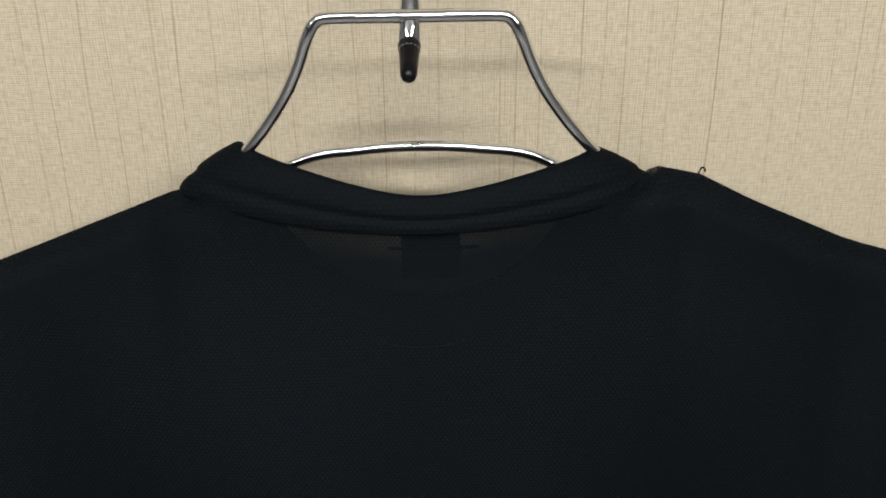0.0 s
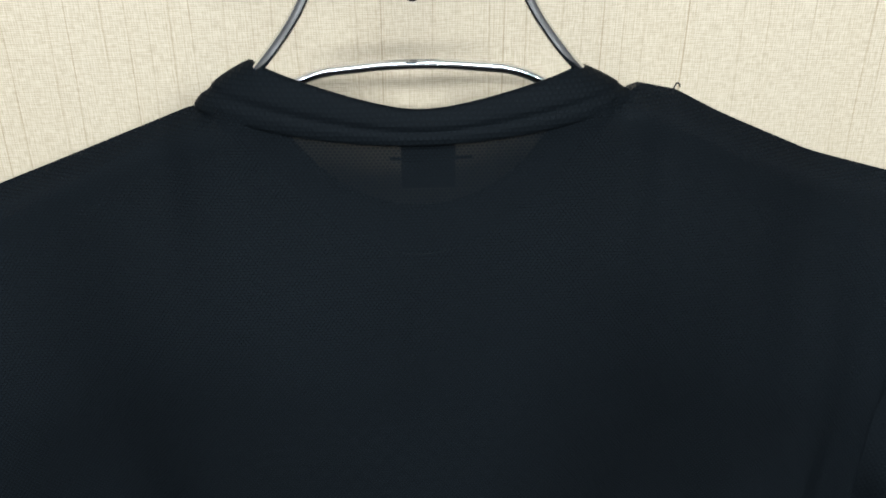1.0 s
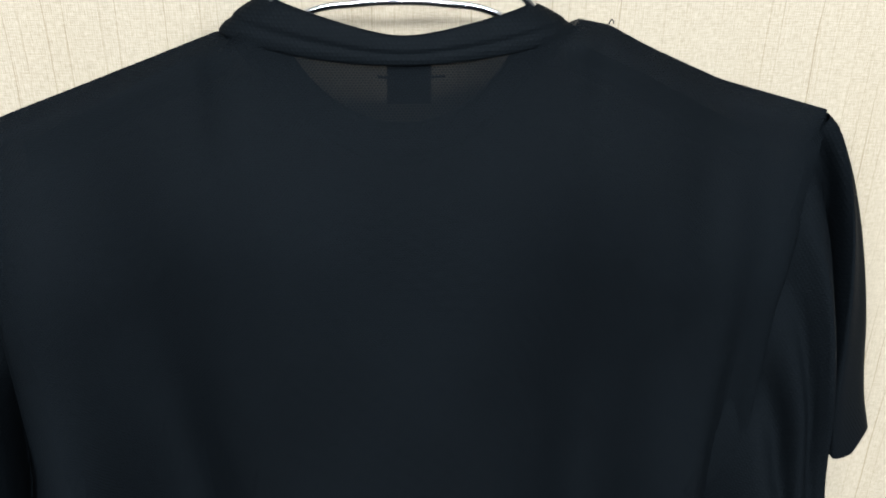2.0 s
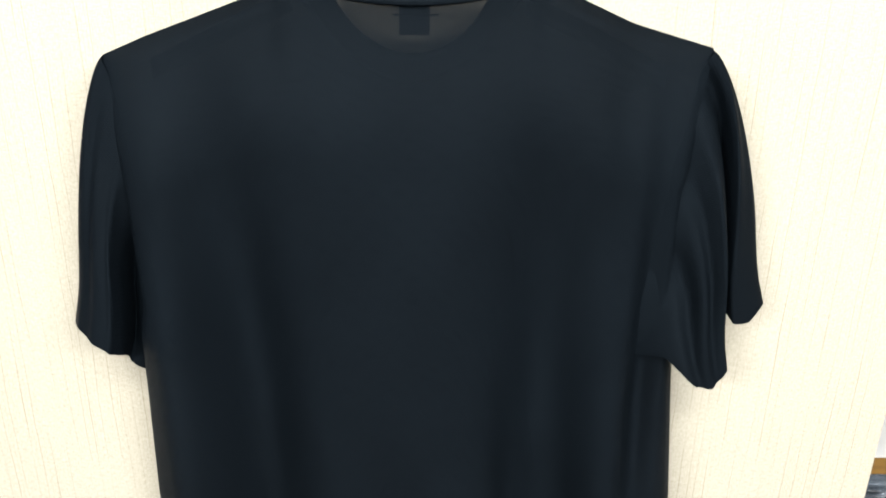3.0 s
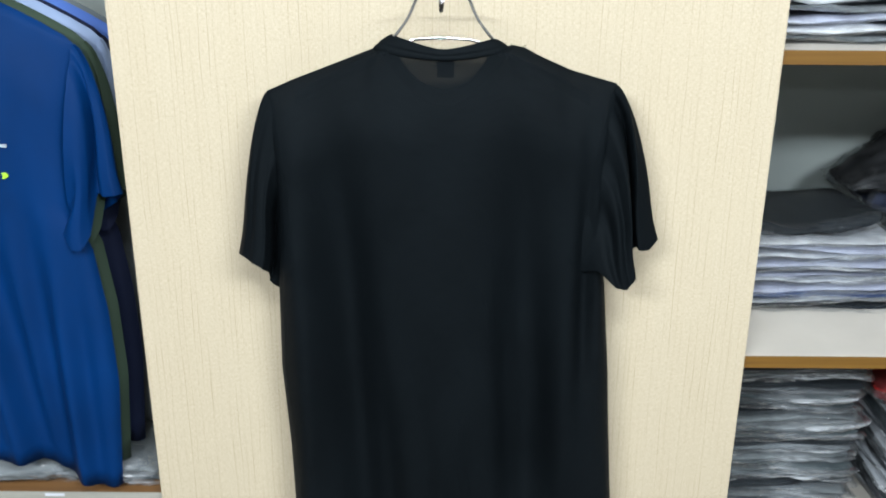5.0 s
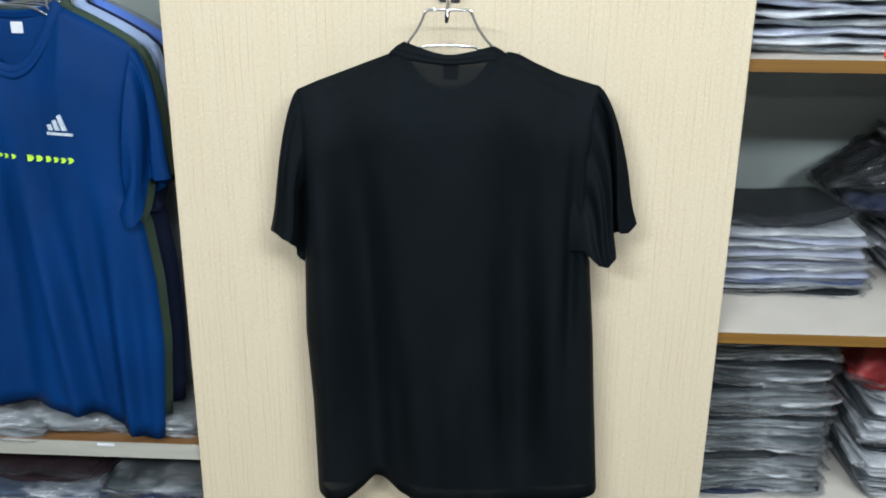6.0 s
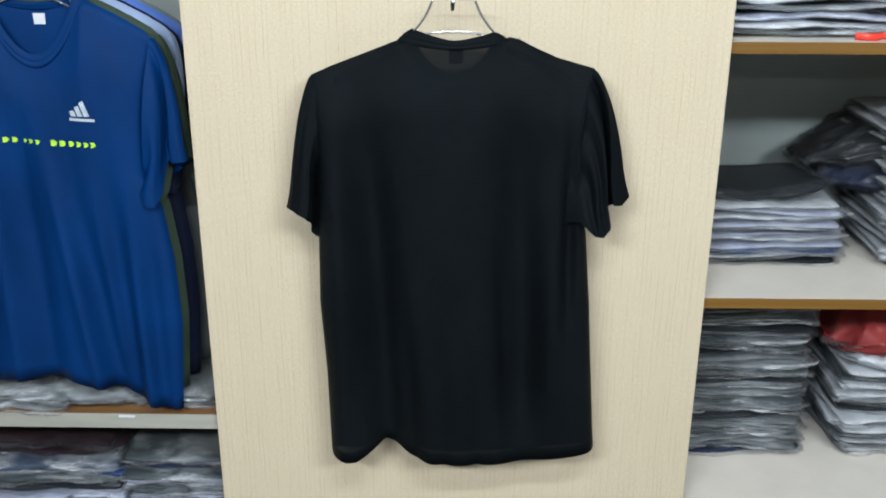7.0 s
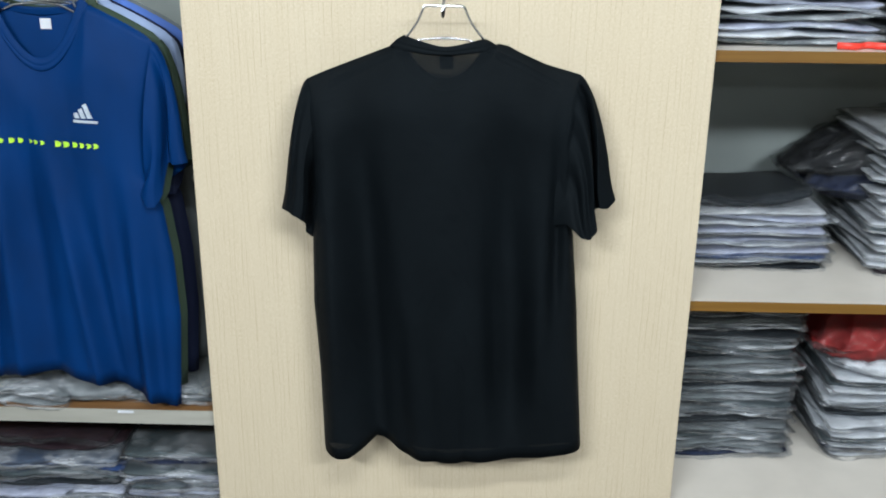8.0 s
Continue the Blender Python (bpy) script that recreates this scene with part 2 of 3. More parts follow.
def along(pts, key):
    """The value at key of a line through (key, value) pairs."""
    pts = sorted(pts)
    return float(np.interp(key, [p[0] for p in pts], [p[1] for p in pts]))


def ease(t):
    t = min(max(t, 0.0), 1.0)
    return t * t * (3 - 2 * t)


# ---- structure ----
BACK = 0.52
part("floor", block((-3.2, -6.5, -0.05), (3.2, 0.6, 0.0), 0), FLOOR_TILE)
part("ceiling", block((-3.2, -6.5, CEILING), (3.2, 0.6, CEILING + 0.05), 0), CEIL)
part("wall_north", block((-3.2, BACK + 0.018, 0), (3.2, 0.6, CEILING), 0), ROOM_WALL)
part("wall_south", block((-3.2, -6.6, 0), (3.2, -6.5, CEILING), 0), ROOM_WALL)
part("wall_east", block((3.2, -6.6, 0), (3.3, 0.6, CEILING), 0), ROOM_WALL)
part("wall_west", block((-3.3, -6.6, 0), (-3.2, 0.6, CEILING), 0), ROOM_WALL)
for name, label in (("floor", "beige tiled shop floor"), ("ceiling", "white shop ceiling"), ("wall_north", "off-white painted wall"),
                    ("wall_south", "off-white painted wall"), ("wall_east", "off-white painted wall"), ("wall_west", "off-white painted wall")):
    tagged(bpy.data.objects[name], label, name.split("_")[0], kind="structure")

# The papered column between the two bays: a front board and two cheeks.
column = base("wall_column", (0, 0.02, 0), "beige woven-papered column between two shelving bays", "wall", kind="structure")
part("front_board", block((-0.45, 0.0, 0.0), (0.45, 0.018, CEILING), 0.002), PAPER, column)
part("cheek", block((-0.449, 0.0185, 0.0), (-0.431, BACK, CEILING), 0.001), PAPER, column)
part("cheek", block((0.431, 0.0185, 0.0), (0.449, BACK, CEILING), 0.001), PAPER, column)


def bay(name, x0, x1, label):
    b = base(name, ((x0 + x1) / 2, BACK, 0), label, "wall", kind="structure")
    part("back_board", block((x0, BACK, 0), (x1, BACK + 0.016, 2.4), 0.001), BACK_BOARD, b)
    x = x1 if x1 > 0 else x0
    part("cheek", block((x - 0.009, 0.0, 0), (x + 0.009, BACK, 2.4), 0.001), PAPER, b)
    return b


bay("wall_bay_right", 0.4495, 1.36, "grey backed shelving bay beside the papered column")
bay("wall_bay_left", -1.36, -0.4495, "grey backed hanging bay beside the papered column")


def shelf(x0, x1, z_top, thick, top, edge, label):
    """A board with a banded front edge."""
    s = base("shelf", ((x0 + x1) / 2, BACK, z_top - thick), label, "shelf", "shelves in the bays")
    part("board", block((x0, 0.0225, z_top - thick), (x1, BACK - 0.001, z_top), 0.0008), top, s)
    part("edge_band", block((x0, 0.019, z_top - thick - 0.0006), (x1, 0.022, z_top + 0.0004), 0.0008), edge, s, "banded front edge")
    return s


RIGHT_TOPS = (1.441, 0.981, 0.550, 0.10)
for z in RIGHT_TOPS:
    shelf(0.4505, 1.349, z, 0.0185, WHITE_BOARD, EDGE, "white laminate shelf with a brown front edge")
shelf(-1.349, -0.4505, 0.728, 0.030, SHELF_TOP, GREY_EDGE, "brown board shelf with a worn grey front edge")
shelf(-1.349, -0.4505, 0.300, 0.030, SHELF_TOP, GREY_EDGE, "brown board shelf with a worn grey front edge")

for lamp_x, lamp_y, watts in FITTINGS:
    fixture = base("ceiling_light", (lamp_x, lamp_y, CEILING), "white ceiling tube fitting, switched on", "ceiling light", "ceiling lights")
    part("housing", block((lamp_x - 0.62, lamp_y - 0.07, CEILING - 0.05), (lamp_x + 0.62, lamp_y + 0.07, CEILING - 0.001), 0.004), CEIL, fixture)


# ---- garments ----
def tee(name, place, spec, cloth, rib, label, group="", res=1.0):
    """A hung T-shirt: two panels joined at the shoulders and sides, two lofted sleeves and a collar band.
    near is the panel that faces the room."""
    t = base(name, place, label, "t-shirt", group)
    xl, xr, top, hem, neck, y0 = spec["left"], spec["right"], spec["top"], spec["hem"], spec["neck"], spec["y"]
    zl, zr = top[0][1], top[-1][1]
    hl, hr = hem[0][1], hem[-1][1]
    cx, w, slope = neck["x"], neck["w"], neck.get("slope", 0.0)

    def shoulder(x, near):
        if abs(x - cx) < w:
            q = 1 - ((x - cx) / w) ** 2
            return min(along(top, x), neck["side"] + (neck["near" if near else "far"] - neck["side"]) * q)
        return along(top, x)

    def panel(near):
        def at(u, v):
            v2 = v ** 1.15
            x = (1 - u) * along(xl, zl + (hl - zl) * v2) + u * along(xr, zr + (hr - zr) * v2)
            x_top = (1 - u) * along(xl, zl) + u * along(xr, zr)
            z0, z1 = shoulder(x_top, near), along(hem, x)
            if not near:
                z1 -= 0.007 * (1 - abs(2 * u - 1) ** 6)
            z = z0 + (z1 - z0) * v2
            rim = max(0.0, 1 - abs(2 * u - 1) ** 8) ** 0.5
            if near and spec.get("flush"):
                rim += (1 - rim) * spec["flush"] * ease((z - 1.12) / 0.06)
            crown = 0.007 + (neck["depth"] - 0.007) * max(0.0, 1 - ((x_top - cx) / (w * 1.15)) ** 2) ** 0.7
            d = crown + (spec["bulge"] - crown) * ease(v / 0.2)
            shut = ease((abs(x_top - cx) - w * 0.88) / 0.009) * (1 - ease(v / 0.022))
            if not near:
                return (x, y0 + (0.55 * d + 0.003) * rim * (1 - shut) - spec.get("lean", 0.0) * v, z)
            y = y0 - d * rim * (1 - shut) - spec.get("lean", 0.0) * v
            for fx, depth, width, start, lean, *end in spec["folds"]:
                k = ease((start - z) / spec.get("ramp", 0.5)) * (ease((z - end[0]) / 0.25) if end else 1.0)
                y += depth * k * rim * math.exp(-(((x - fx - lean * (start - z)) / width) ** 2))
            y += 0.0035 * rim * ease(v / 0.25) * (noise.noise((x * 9, spec["seed"], z * 3.2)) + 0.4 * noise.noise((x * 26, spec["seed"], z * 9)))
            return (x, y, z)
        return at

    nu, nv = int(90 * res), int(84 * res)
    verts, faces = sheet(panel(True), nu, nv)
    far_v, far_f = sheet(panel(False), nu // 2, nv // 2)
    n = len(verts)
    body = link("body", verts + far_v, faces + [tuple(i + n for i in f) for f in far_f], cloth, t)
    # A turned hem: a thin band that follows the lower edge.
    edge = [Vector(verts[(nv - 1) * nu + i]) for i in range(nu)]
    row = [Vector(verts[(nv - 4) * nu + i]) for i in range(nu)]
    hv = [p + Vector((0, -0.0006, 0)) for p in row] + [p + Vector((0, -0.0016, 0)) for p in edge] + [p + Vector((0, 0.0022, 0.001)) for p in edge]
    link("hem", hv, [(r * nu + i, r * nu + i + 1, (r + 1) * nu + i + 1, (r + 1) * nu + i) for r in range(2) for i in range(nu - 1)], rib, t)

    for arm, cuff, out, creases in spec["sleeves"]:
        a, c = smooth_path(arm, 6, True), smooth_path(cuff, 6, True)
        corner = [Vector(cuff[k // 6]).lerp(Vector(cuff[(k // 6 + 1) % len(cuff)]), k % 6 / 6) for k in range(len(c))]
        c = [p.lerp(q, 0.65) for p, q in zip(c, corner)]
        count = len(a)

        def at(u, v, a=a, c=c, out=out, count=count, creases=creases):
            i = int(round(u * count)) % count
            p = a[i].lerp(c[i], v)
            swell = math.sin(math.pi * min(1.0, v * 1.1) ** 0.62) if v < 0.9 else math.sin(math.pi * 0.99 ** 0.62) * (1 - v) * 10
            p = p + Vector((out * 0.0135 * swell * ease((p.z - c[i].z) / 0.12 + 0.3), 0, 0))
            for cu, width, depth in creases:
                p.y += depth * math.sin(math.pi * min(1.0, v * 0.9 + 0.05)) ** 0.6 * math.exp(-(((u - cu - 0.04 * (v - 0.5)) / width) ** 2))
            p.y += 0.0035 * noise.noise((p.x * 30, spec["seed"] + 3, p.z * 7)) * ease(v * 4)
            return p

        sv, sf = sheet(at, count, int(30 * res) + 4, True)
        link("sleeve", sv, sf, rib, t)

    def band(u, v):
        f = 2 * math.pi * u
        cosine, sine = math.cos(f), math.sin(f)
        h = v / 0.62 if v < 0.62 else 1 - (v - 0.62) / 0.38 * 0.8
        inner = 0.0 if v < 0.62 else 0.0035 * ease((v - 0.62) / 0.1)
        q = cosine * cosine
        zb = neck["side"] + ((neck["near"] if cosine > 0 else neck["far"]) - neck["side"]) * q
        rise = (math.sqrt(sine * sine + 0.05) - 0.2236) / (math.sqrt(1.05) - 0.2236)
        zt = neck["near_top"] + (neck["side_top"] - neck["near_top"]) * (1 - q if neck.get("round") else rise) if cosine > 0 else neck["side_top"] + (neck["far_top"] - neck["side_top"]) * q ** 0.6
        depth_b = neck["depth"] if cosine > 0 else 0.55 * neck["depth"] + 0.006
        wide = w + 0.0015 + (neck["w_top"] - w) * h - inner
        yb = y0 - cosine * abs(cosine) ** 0.1 * (depth_b + 0.004 - 0.004 * h - inner)
        puff = (0.0024 + neck.get("roll", 0.0038) * (1 - q) ** 2) * math.sin(math.pi * min(h, 1.0)) ** 0.5 - 0.0014 * math.exp(-(((h - 0.42) / 0.06) ** 2)) - 0.0026 * math.exp(-((h / 0.05) ** 2))
        puff = puff if v < 0.62 else 0
        return (cx + (wide + puff) * sine, yb - puff * cosine, zb - 0.003 * (1 - h) * (1 + 1.6 * (1 - q)) + (zt - zb) * h + 0.001 + slope * wide * sine * h)

    cv, cf = sheet(band, int(84 * res), 26, True)
    link("collar", cv, cf, rib, t)
    return t


def wire_hanger(place, top_z, centre, half, y_top, y_low, shoulder_z, span, arch_z, hook=0.0, group=""):
    """A chromed wire frame hanger: a flat-topped neck, flared sides and an arched bar."""
    h = base("clothes_hanger", place, "chromed wire clothes hanger with a flat-topped neck", "hanger", group)
    x0, x1 = centre - half, centre + half
    drop = top_z - shoulder_z
    side = lambda s, x: [(x - s * 0.008, y_top, top_z), (x - s * 0.0026, y_top, top_z - 0.0014), (x + s * 0.0006, y_top, top_z - 0.0065),
                         (x + s * 0.0045, y_top + 0.004, top_z - 0.016), (x + s * 0.0095, y_top + 0.008, top_z - 0.026), (x + s * 0.016, y_top + 0.013, top_z - 0.036),
                         (x + s * 0.024, y_top + 0.018, top_z - 0.0465), (x + s * 0.035, y_low, top_z - 0.059), (x + s * 0.048, y_low, shoulder_z - 0.006),
                         (x + s * 0.09, y_low + 0.003, shoulder_z - 0.031), (x + s * span, y_low + 0.003, shoulder_z - 0.062)]
    path = list(reversed(side(-1, x0))) + [(centre, y_top, top_z)] + side(1, x1)
    link("frame", *tube(smooth_path(path, 8), 0.0022, 12), CHROME, h)
    arch = [(x0 - 0.042, y_low + 0.001, shoulder_z - 0.010), (centre - 0.045, y_low + 0.004, arch_z - 0.0045), (centre - 0.022, y_low + 0.006, arch_z - 0.001),
            (centre, y_low + 0.0065, arch_z), (centre + 0.022, y_low + 0.006, arch_z - 0.001), (centre + 0.045, y_low + 0.004, arch_z - 0.0045), (x1 + 0.042, y_low + 0.001, shoulder_z - 0.010)]
    link("cross_bar", *tube(smooth_path(arch, 8), 0.0021, 12), CHROME, h)
    if hook:
        crook = [(centre, y_top, top_z + 0.002)] + [(centre, y_top - 0.012 * math.sin(a) * 1.0, top_z + hook + 0.012 - 0.012 * math.cos(a)) for a in np.linspace(0.2, 4.2, 12)]
        link("hook", *tube(smooth_path(crook, 3), 0.0018, 8), CHROME, h)
    return h


# The display hook on the column: a dark plate and a sloping arm with a rubber tip.
hook = base("wall_hook", (-0.006, 0.0, 1.56), "chromed wall hook with a dark plate and black rubber tip", "wall hook")
part("plate", block((-0.022, -0.005, 1.522), (0.010, -0.0004, 1.60), 0.0015), IRON, hook, "dark metal wall plate")
root, tip = Vector((-0.004, -0.004, 1.566)), Vector((-0.0062, -0.098, 1.503))
link("arm", *tube([root, root.lerp(tip, 0.5), root.lerp(tip, 0.9)], 0.0034, 14), CHROME, hook)
link("tip_cap", *tube([root.lerp(tip, k) for k in (0.872, 0.875, 0.882, 0.90, 0.96, 0.985, 1.0, 1.008)],
                      lambda s: (0.0031, 0.0036, 0.0037, 0.0033, 0.0029, 0.0027, 0.0021, 0.0007)[int(round(s * 7))], 18), RUBBER, hook, "black rubber cap")

wire_hanger((-0.0045, -0.082, 1.519), 1.5185, -0.0045, 0.0338, -0.080, -0.054, 1.4525, 0.150, 1.4645)

# The black T-shirt, hung with its back to the room.
black_spec = dict(
    y=-0.055, bulge=0.036, ramp=0.32, seed=1.7, flush=0.6,
    left=[(1.397, -0.232), (1.30, -0.221), (1.20, -0.218), (1.13, -0.231), (1.0, -0.234), (0.87, -0.227), (0.70, -0.224)],
    right=[(1.412, 0.221), (1.30, 0.205), (1.17, 0.204), (1.148, 0.218), (1.135, 0.2215), (1.0, 0.235), (0.92, 0.241), (0.70, 0.259)],
    top=[(-0.232, 1.397), (-0.20, 1.411), (-0.144, 1.4325), (-0.095, 1.4515), (0.0, 1.47), (0.085, 1.4575), (0.10, 1.4543), (0.12, 1.4438), (0.16, 1.4262), (0.19, 1.4177), (0.221, 1.409)],
    hem=[(-0.226, 0.708), (-0.217, 0.703), (-0.175, 0.698), (-0.15, 0.712), (-0.125, 0.727), (-0.10, 0.717), (-0.076, 0.704), (-0.04, 0.696), (0.0, 0.693), (0.103, 0.699), (0.20, 0.710), (0.246, 0.714), (0.259, 0.717)],
    neck=dict(x=-0.0045, w=0.0865, w_top=0.0612, near=1.4412, side=1.4570, far=1.375, near_top=1.4535, side_top=1.4676, far_top=1.398, depth=0.016, slope=-0.034, roll=0.0032),
    folds=[(-0.150, 0.042, 0.034, 1.43, 0.05), (-0.200, -0.016, 0.022, 1.42, 0.0), (-0.095, 0.010, 0.016, 1.15, 0.06), (0.098, 0.040, 0.036, 1.40, 0.04, 0.62), (0.158, -0.008, 0.018, 1.24, 0.03, 0.72),
           (0.186, 0.026, 0.012, 1.42, 0.02, 0.88), (0.072, 0.007, 0.011, 1.22, 0.05, 0.70), (0.125, 0.006, 0.010, 1.18, 0.05, 0.85), (0.0, -0.012, 0.06, 1.36, 0.0, 0.62),
           (0.155, 0.012, 0.012, 1.45, 0.02, 1.15), (-0.035, 0.006, 0.014, 1.10, 0.05), (0.035, 0.005, 0.012, 1.05, 0.02)],
    sleeves=[
        ([(-0.205, -0.058, 1.15), (-0.210, -0.064, 1.19), (-0.212, -0.070, 1.25), (-0.215, -0.070, 1.3), (-0.220, -0.068, 1.35), (-0.226, -0.064, 1.38), (-0.231, -0.061, 1.3945), (-0.231, -0.054, 1.3945), (-0.225, -0.043, 1.37), (-0.215, -0.034, 1.25), (-0.208, -0.038, 1.17)],
         [(-0.2247, -0.04, 1.1220), (-0.2339, -0.046, 1.118), (-0.2445, -0.056, 1.1305), (-0.2391, -0.086, 1.1552), (-0.2449, -0.098, 1.1665), (-0.2585, -0.097, 1.1725), (-0.2744, -0.08, 1.1767), (-0.2830, -0.062, 1.1740), (-0.281, -0.040, 1.168), (-0.263, -0.030, 1.150), (-0.2413, -0.030, 1.132)], -0.7, [(2.2 / 11, 0.055, 0.022), (5.2 / 11, 0.03, 0.004), (3.6 / 11, 0.02, -0.006)]),
        ([(0.178, -0.062, 1.150), (0.184, -0.072, 1.2), (0.192, -0.073, 1.27), (0.200, -0.070, 1.33), (0.208, -0.067, 1.37), (0.215, -0.063, 1.398), (0.220, -0.061, 1.4070), (0.220, -0.055, 1.4070), (0.220, -0.05, 1.4060), (0.216, -0.038, 1.38), (0.2, -0.03, 1.27), (0.19, -0.038, 1.17)],
         [(0.176, -0.058, 1.148), (0.2066, -0.086, 1.16), (0.2325, -0.098, 1.1391), (0.247, -0.097, 1.1375), (0.258, -0.090, 1.152), (0.2545, -0.046, 1.195), (0.2625, -0.073, 1.186), (0.2773, -0.067, 1.1849), (0.2906, -0.056, 1.1969), (0.286, -0.038, 1.190), (0.2523, -0.026, 1.165), (0.208, -0.03, 1.15)], 1, [(4.9 / 12, 0.026, 0.024), (2.0 / 12, 0.026, 0.013), (3.1 / 12, 0.02, 0.008), (3.9 / 12, 0.02, -0.006)])])
black = tee("tee_shirt", (0, -0.045, 1.45), black_spec, BLACK, BLACK_RIB, "black thin sports T-shirt hung back to front on a hook", res=1.3)
part("neck_label", block((-0.0115, -0.0625, 1.4165), (0.0105, -0.0618, 1.440), 0.0002), BLACK_LABEL, black, "black label inside the neck")
seam = [(x, -0.0702 + 3.2 * (x + 0.001) ** 2, 1.4325 + 1.2 * (x + 0.001) ** 2) for x in np.linspace(-0.016, 0.017, 9)]
link("label_stitch", *tube(seam, 0.0007, 6), BLACK_LABEL, black)
# Added black strips before the hanger arms, blocking their glints through the sheer cloth.
for s in (-1, 1):
    ridge = [Vector((-0.0045 + s * (0.0338 + d), -0.0555, z)) for d, z in ((0.050, 1.4400), (0.070, 1.4305), (0.090, 1.4215), (0.120, 1.4060), (0.150, 1.3905), (0.158, 1.3865))]
    blocker_v = [p + Vector((0, dy, dz)) for dy, dz in ((0.0, 0.008), (0.0, -0.008), (0.0006, -0.008), (0.0006, 0.008)) for p in ridge]
    n = len(ridge)
    link("shoulder_tape", blocker_v, [(r * n + i, r * n + i + 1, (r + 1) % 4 * n + i + 1, (r + 1) % 4 * n + i) for r in range(4) for i in range(n - 1)], BLACK_LABEL, black, "added black strip that blocks hanger glints behind the sheer shoulder")
loose = [(0.0985, -0.056, 1.4535), (0.0995, -0.057, 1.4572), (0.1008, -0.057, 1.4570), (0.1012, -0.0565, 1.4555)]
link("loose_thread", *tube(smooth_path(loose, 4), 0.00035, 5), BLACK_LABEL, black)


# ---- the hanging bay ----
def blue_like(dx, y, seed, drop=0.0, slim=0.0):
    """The shape of a tee that hangs facing the room, its shoulder line a little below the next hook."""
    c = -0.725 + dx
    flip = lambda pts: [(k, 2 * c - v) for k, v in pts]
    right = [(1.437, -0.522), (1.30, -0.546), (1.19, -0.550), (1.14, -0.526), (1.04, -0.512), (0.925, -0.507), (0.70, -0.521)]
    right = [(k, v + dx - (slim if k < 1.35 else 0.0)) for k, v in right]
    half = [(0.0, 1.53), (0.085, 1.505), (0.12, 1.489), (0.16, 1.468), (0.19, 1.450), (0.203, 1.437)]
    top = [(c - d, z) for d, z in reversed(half)] + [(c + d, z) for d, z in half]
    lift = 0.014
    drop -= lift
    hem = [(c - 0.22, 0.77 + lift), (c - 0.16, 0.776 - drop), (c - 0.10, 0.798 - drop), (c - 0.02, 0.795 - drop), (c + 0.035, 0.782 - drop), (c + 0.085, 0.778 - drop), (c + 0.125, 0.752 - drop), (c + 0.165, 0.736 - drop), (c + 0.195, 0.728 - drop)]
    arm = [(-0.551, 0.050, 1.18), (-0.549, 0.032, 1.22), (-0.542, 0.025, 1.29), (-0.535, 0.030, 1.35), (-0.529, 0.038, 1.39), (-0.525, 0.049, 1.425),
           (-0.522, 0.057, 1.437), (-0.522, 0.063, 1.437), (-0.522, 0.068, 1.435), (-0.527, 0.080, 1.40), (-0.54, 0.088, 1.29), (-0.549, 0.080, 1.19)]
    cuff = [(-0.578, 0.05, 1.165), (-0.559, 0.024, 1.1677), (-0.546, 0.014, 1.1482), (-0.531, 0.014, 1.1472), (-0.519, 0.026, 1.1671), (-0.511, 0.05, 1.222), (-0.5007, 0.046, 1.22), (-0.4835, 0.045, 1.2223), (-0.4735, 0.055, 1.2227), (-0.4943, 0.08, 1.202), (-0.5274, 0.088, 1.1794), (-0.5753, 0.08, 1.1664)]
    creases = [(5 / 12, 0.03, 0.012), (0.6 / 12, 0.03, 0.010)]
    shift = lambda pts: [(x + dx - slim * min(1.0, max(0.0, (1.40 - z) / 0.1)), v + y - 0.065, z) for x, v, z in pts]
    mirror = lambda pts: [(2 * c - x, v, z) for x, v, z in pts]
    return dict(y=y, bulge=0.020, lean=0.040, seed=seed, left=flip(right), right=right, top=top, hem=hem,
                neck=dict(x=c + 0.004, w=0.088, w_top=0.074, near=1.388, side=1.503, far=1.480, near_top=1.410, side_top=1.512, far_top=1.494, depth=0.014, round=True),
                ramp=0.34,
                folds=[(c - 0.060, 0.024, 0.030, 1.42, 0.05), (c - 0.010, -0.014, 0.016, 1.32, 0.14), (c + 0.030, 0.022, 0.024, 1.30, 0.13), (c + 0.075, -0.006, 0.012, 1.25, 0.08), (c + 0.105, 0.020, 0.022, 1.32, 0.04), (c + 0.135, -0.012, 0.014, 1.22, 0.04),
                       (c - 0.135, 0.024, 0.026, 1.40, -0.02), (c - 0.10, -0.010, 0.016, 1.40, 0.02), (c + 0.172, 0.012, 0.016, 1.25, 0.01), (c + 0.045, 0.005, 0.010, 1.42, 0.02, 1.1), (c - 0.03, 0.005, 0.010, 1.42, -0.02, 1.1)],
                sleeves=[(shift(arm), shift(cuff), 1, creases), (mirror(shift(arm)), mirror(shift(cuff)), -1, creases)])


HUNG = [("royal blue sports T-shirt with silver and lime chest prints", (0.0017, 0.0232, 0.103), 0.065, 0.0, 0.0, 0.0),
        ("dark olive green T-shirt hung behind the blue one", (0.030, 0.046, 0.032), 0.098, 0.004, -0.03, 0.0),
        ("pale lavender T-shirt hung in a row", (0.22, 0.28, 0.42), 0.128, 0.016, -0.03, 0.04),
        ("dark navy T-shirt hung in a row", (0.010, 0.014, 0.036), 0.156, 0.010, -0.03, 0.0),
        ("mid blue T-shirt hung in a row", (0.08, 0.15, 0.45), 0.184, 0.022, -0.03, 0.03),
        ("grey T-shirt hung in a row", (0.13, 0.15, 0.16), 0.225, 0.014, -0.03, 0.0)]
rail = base("hanging_arm", (-0.725, BACK, 1.585), "chromed straight hanging arm fixed to the bay's back", "rail")
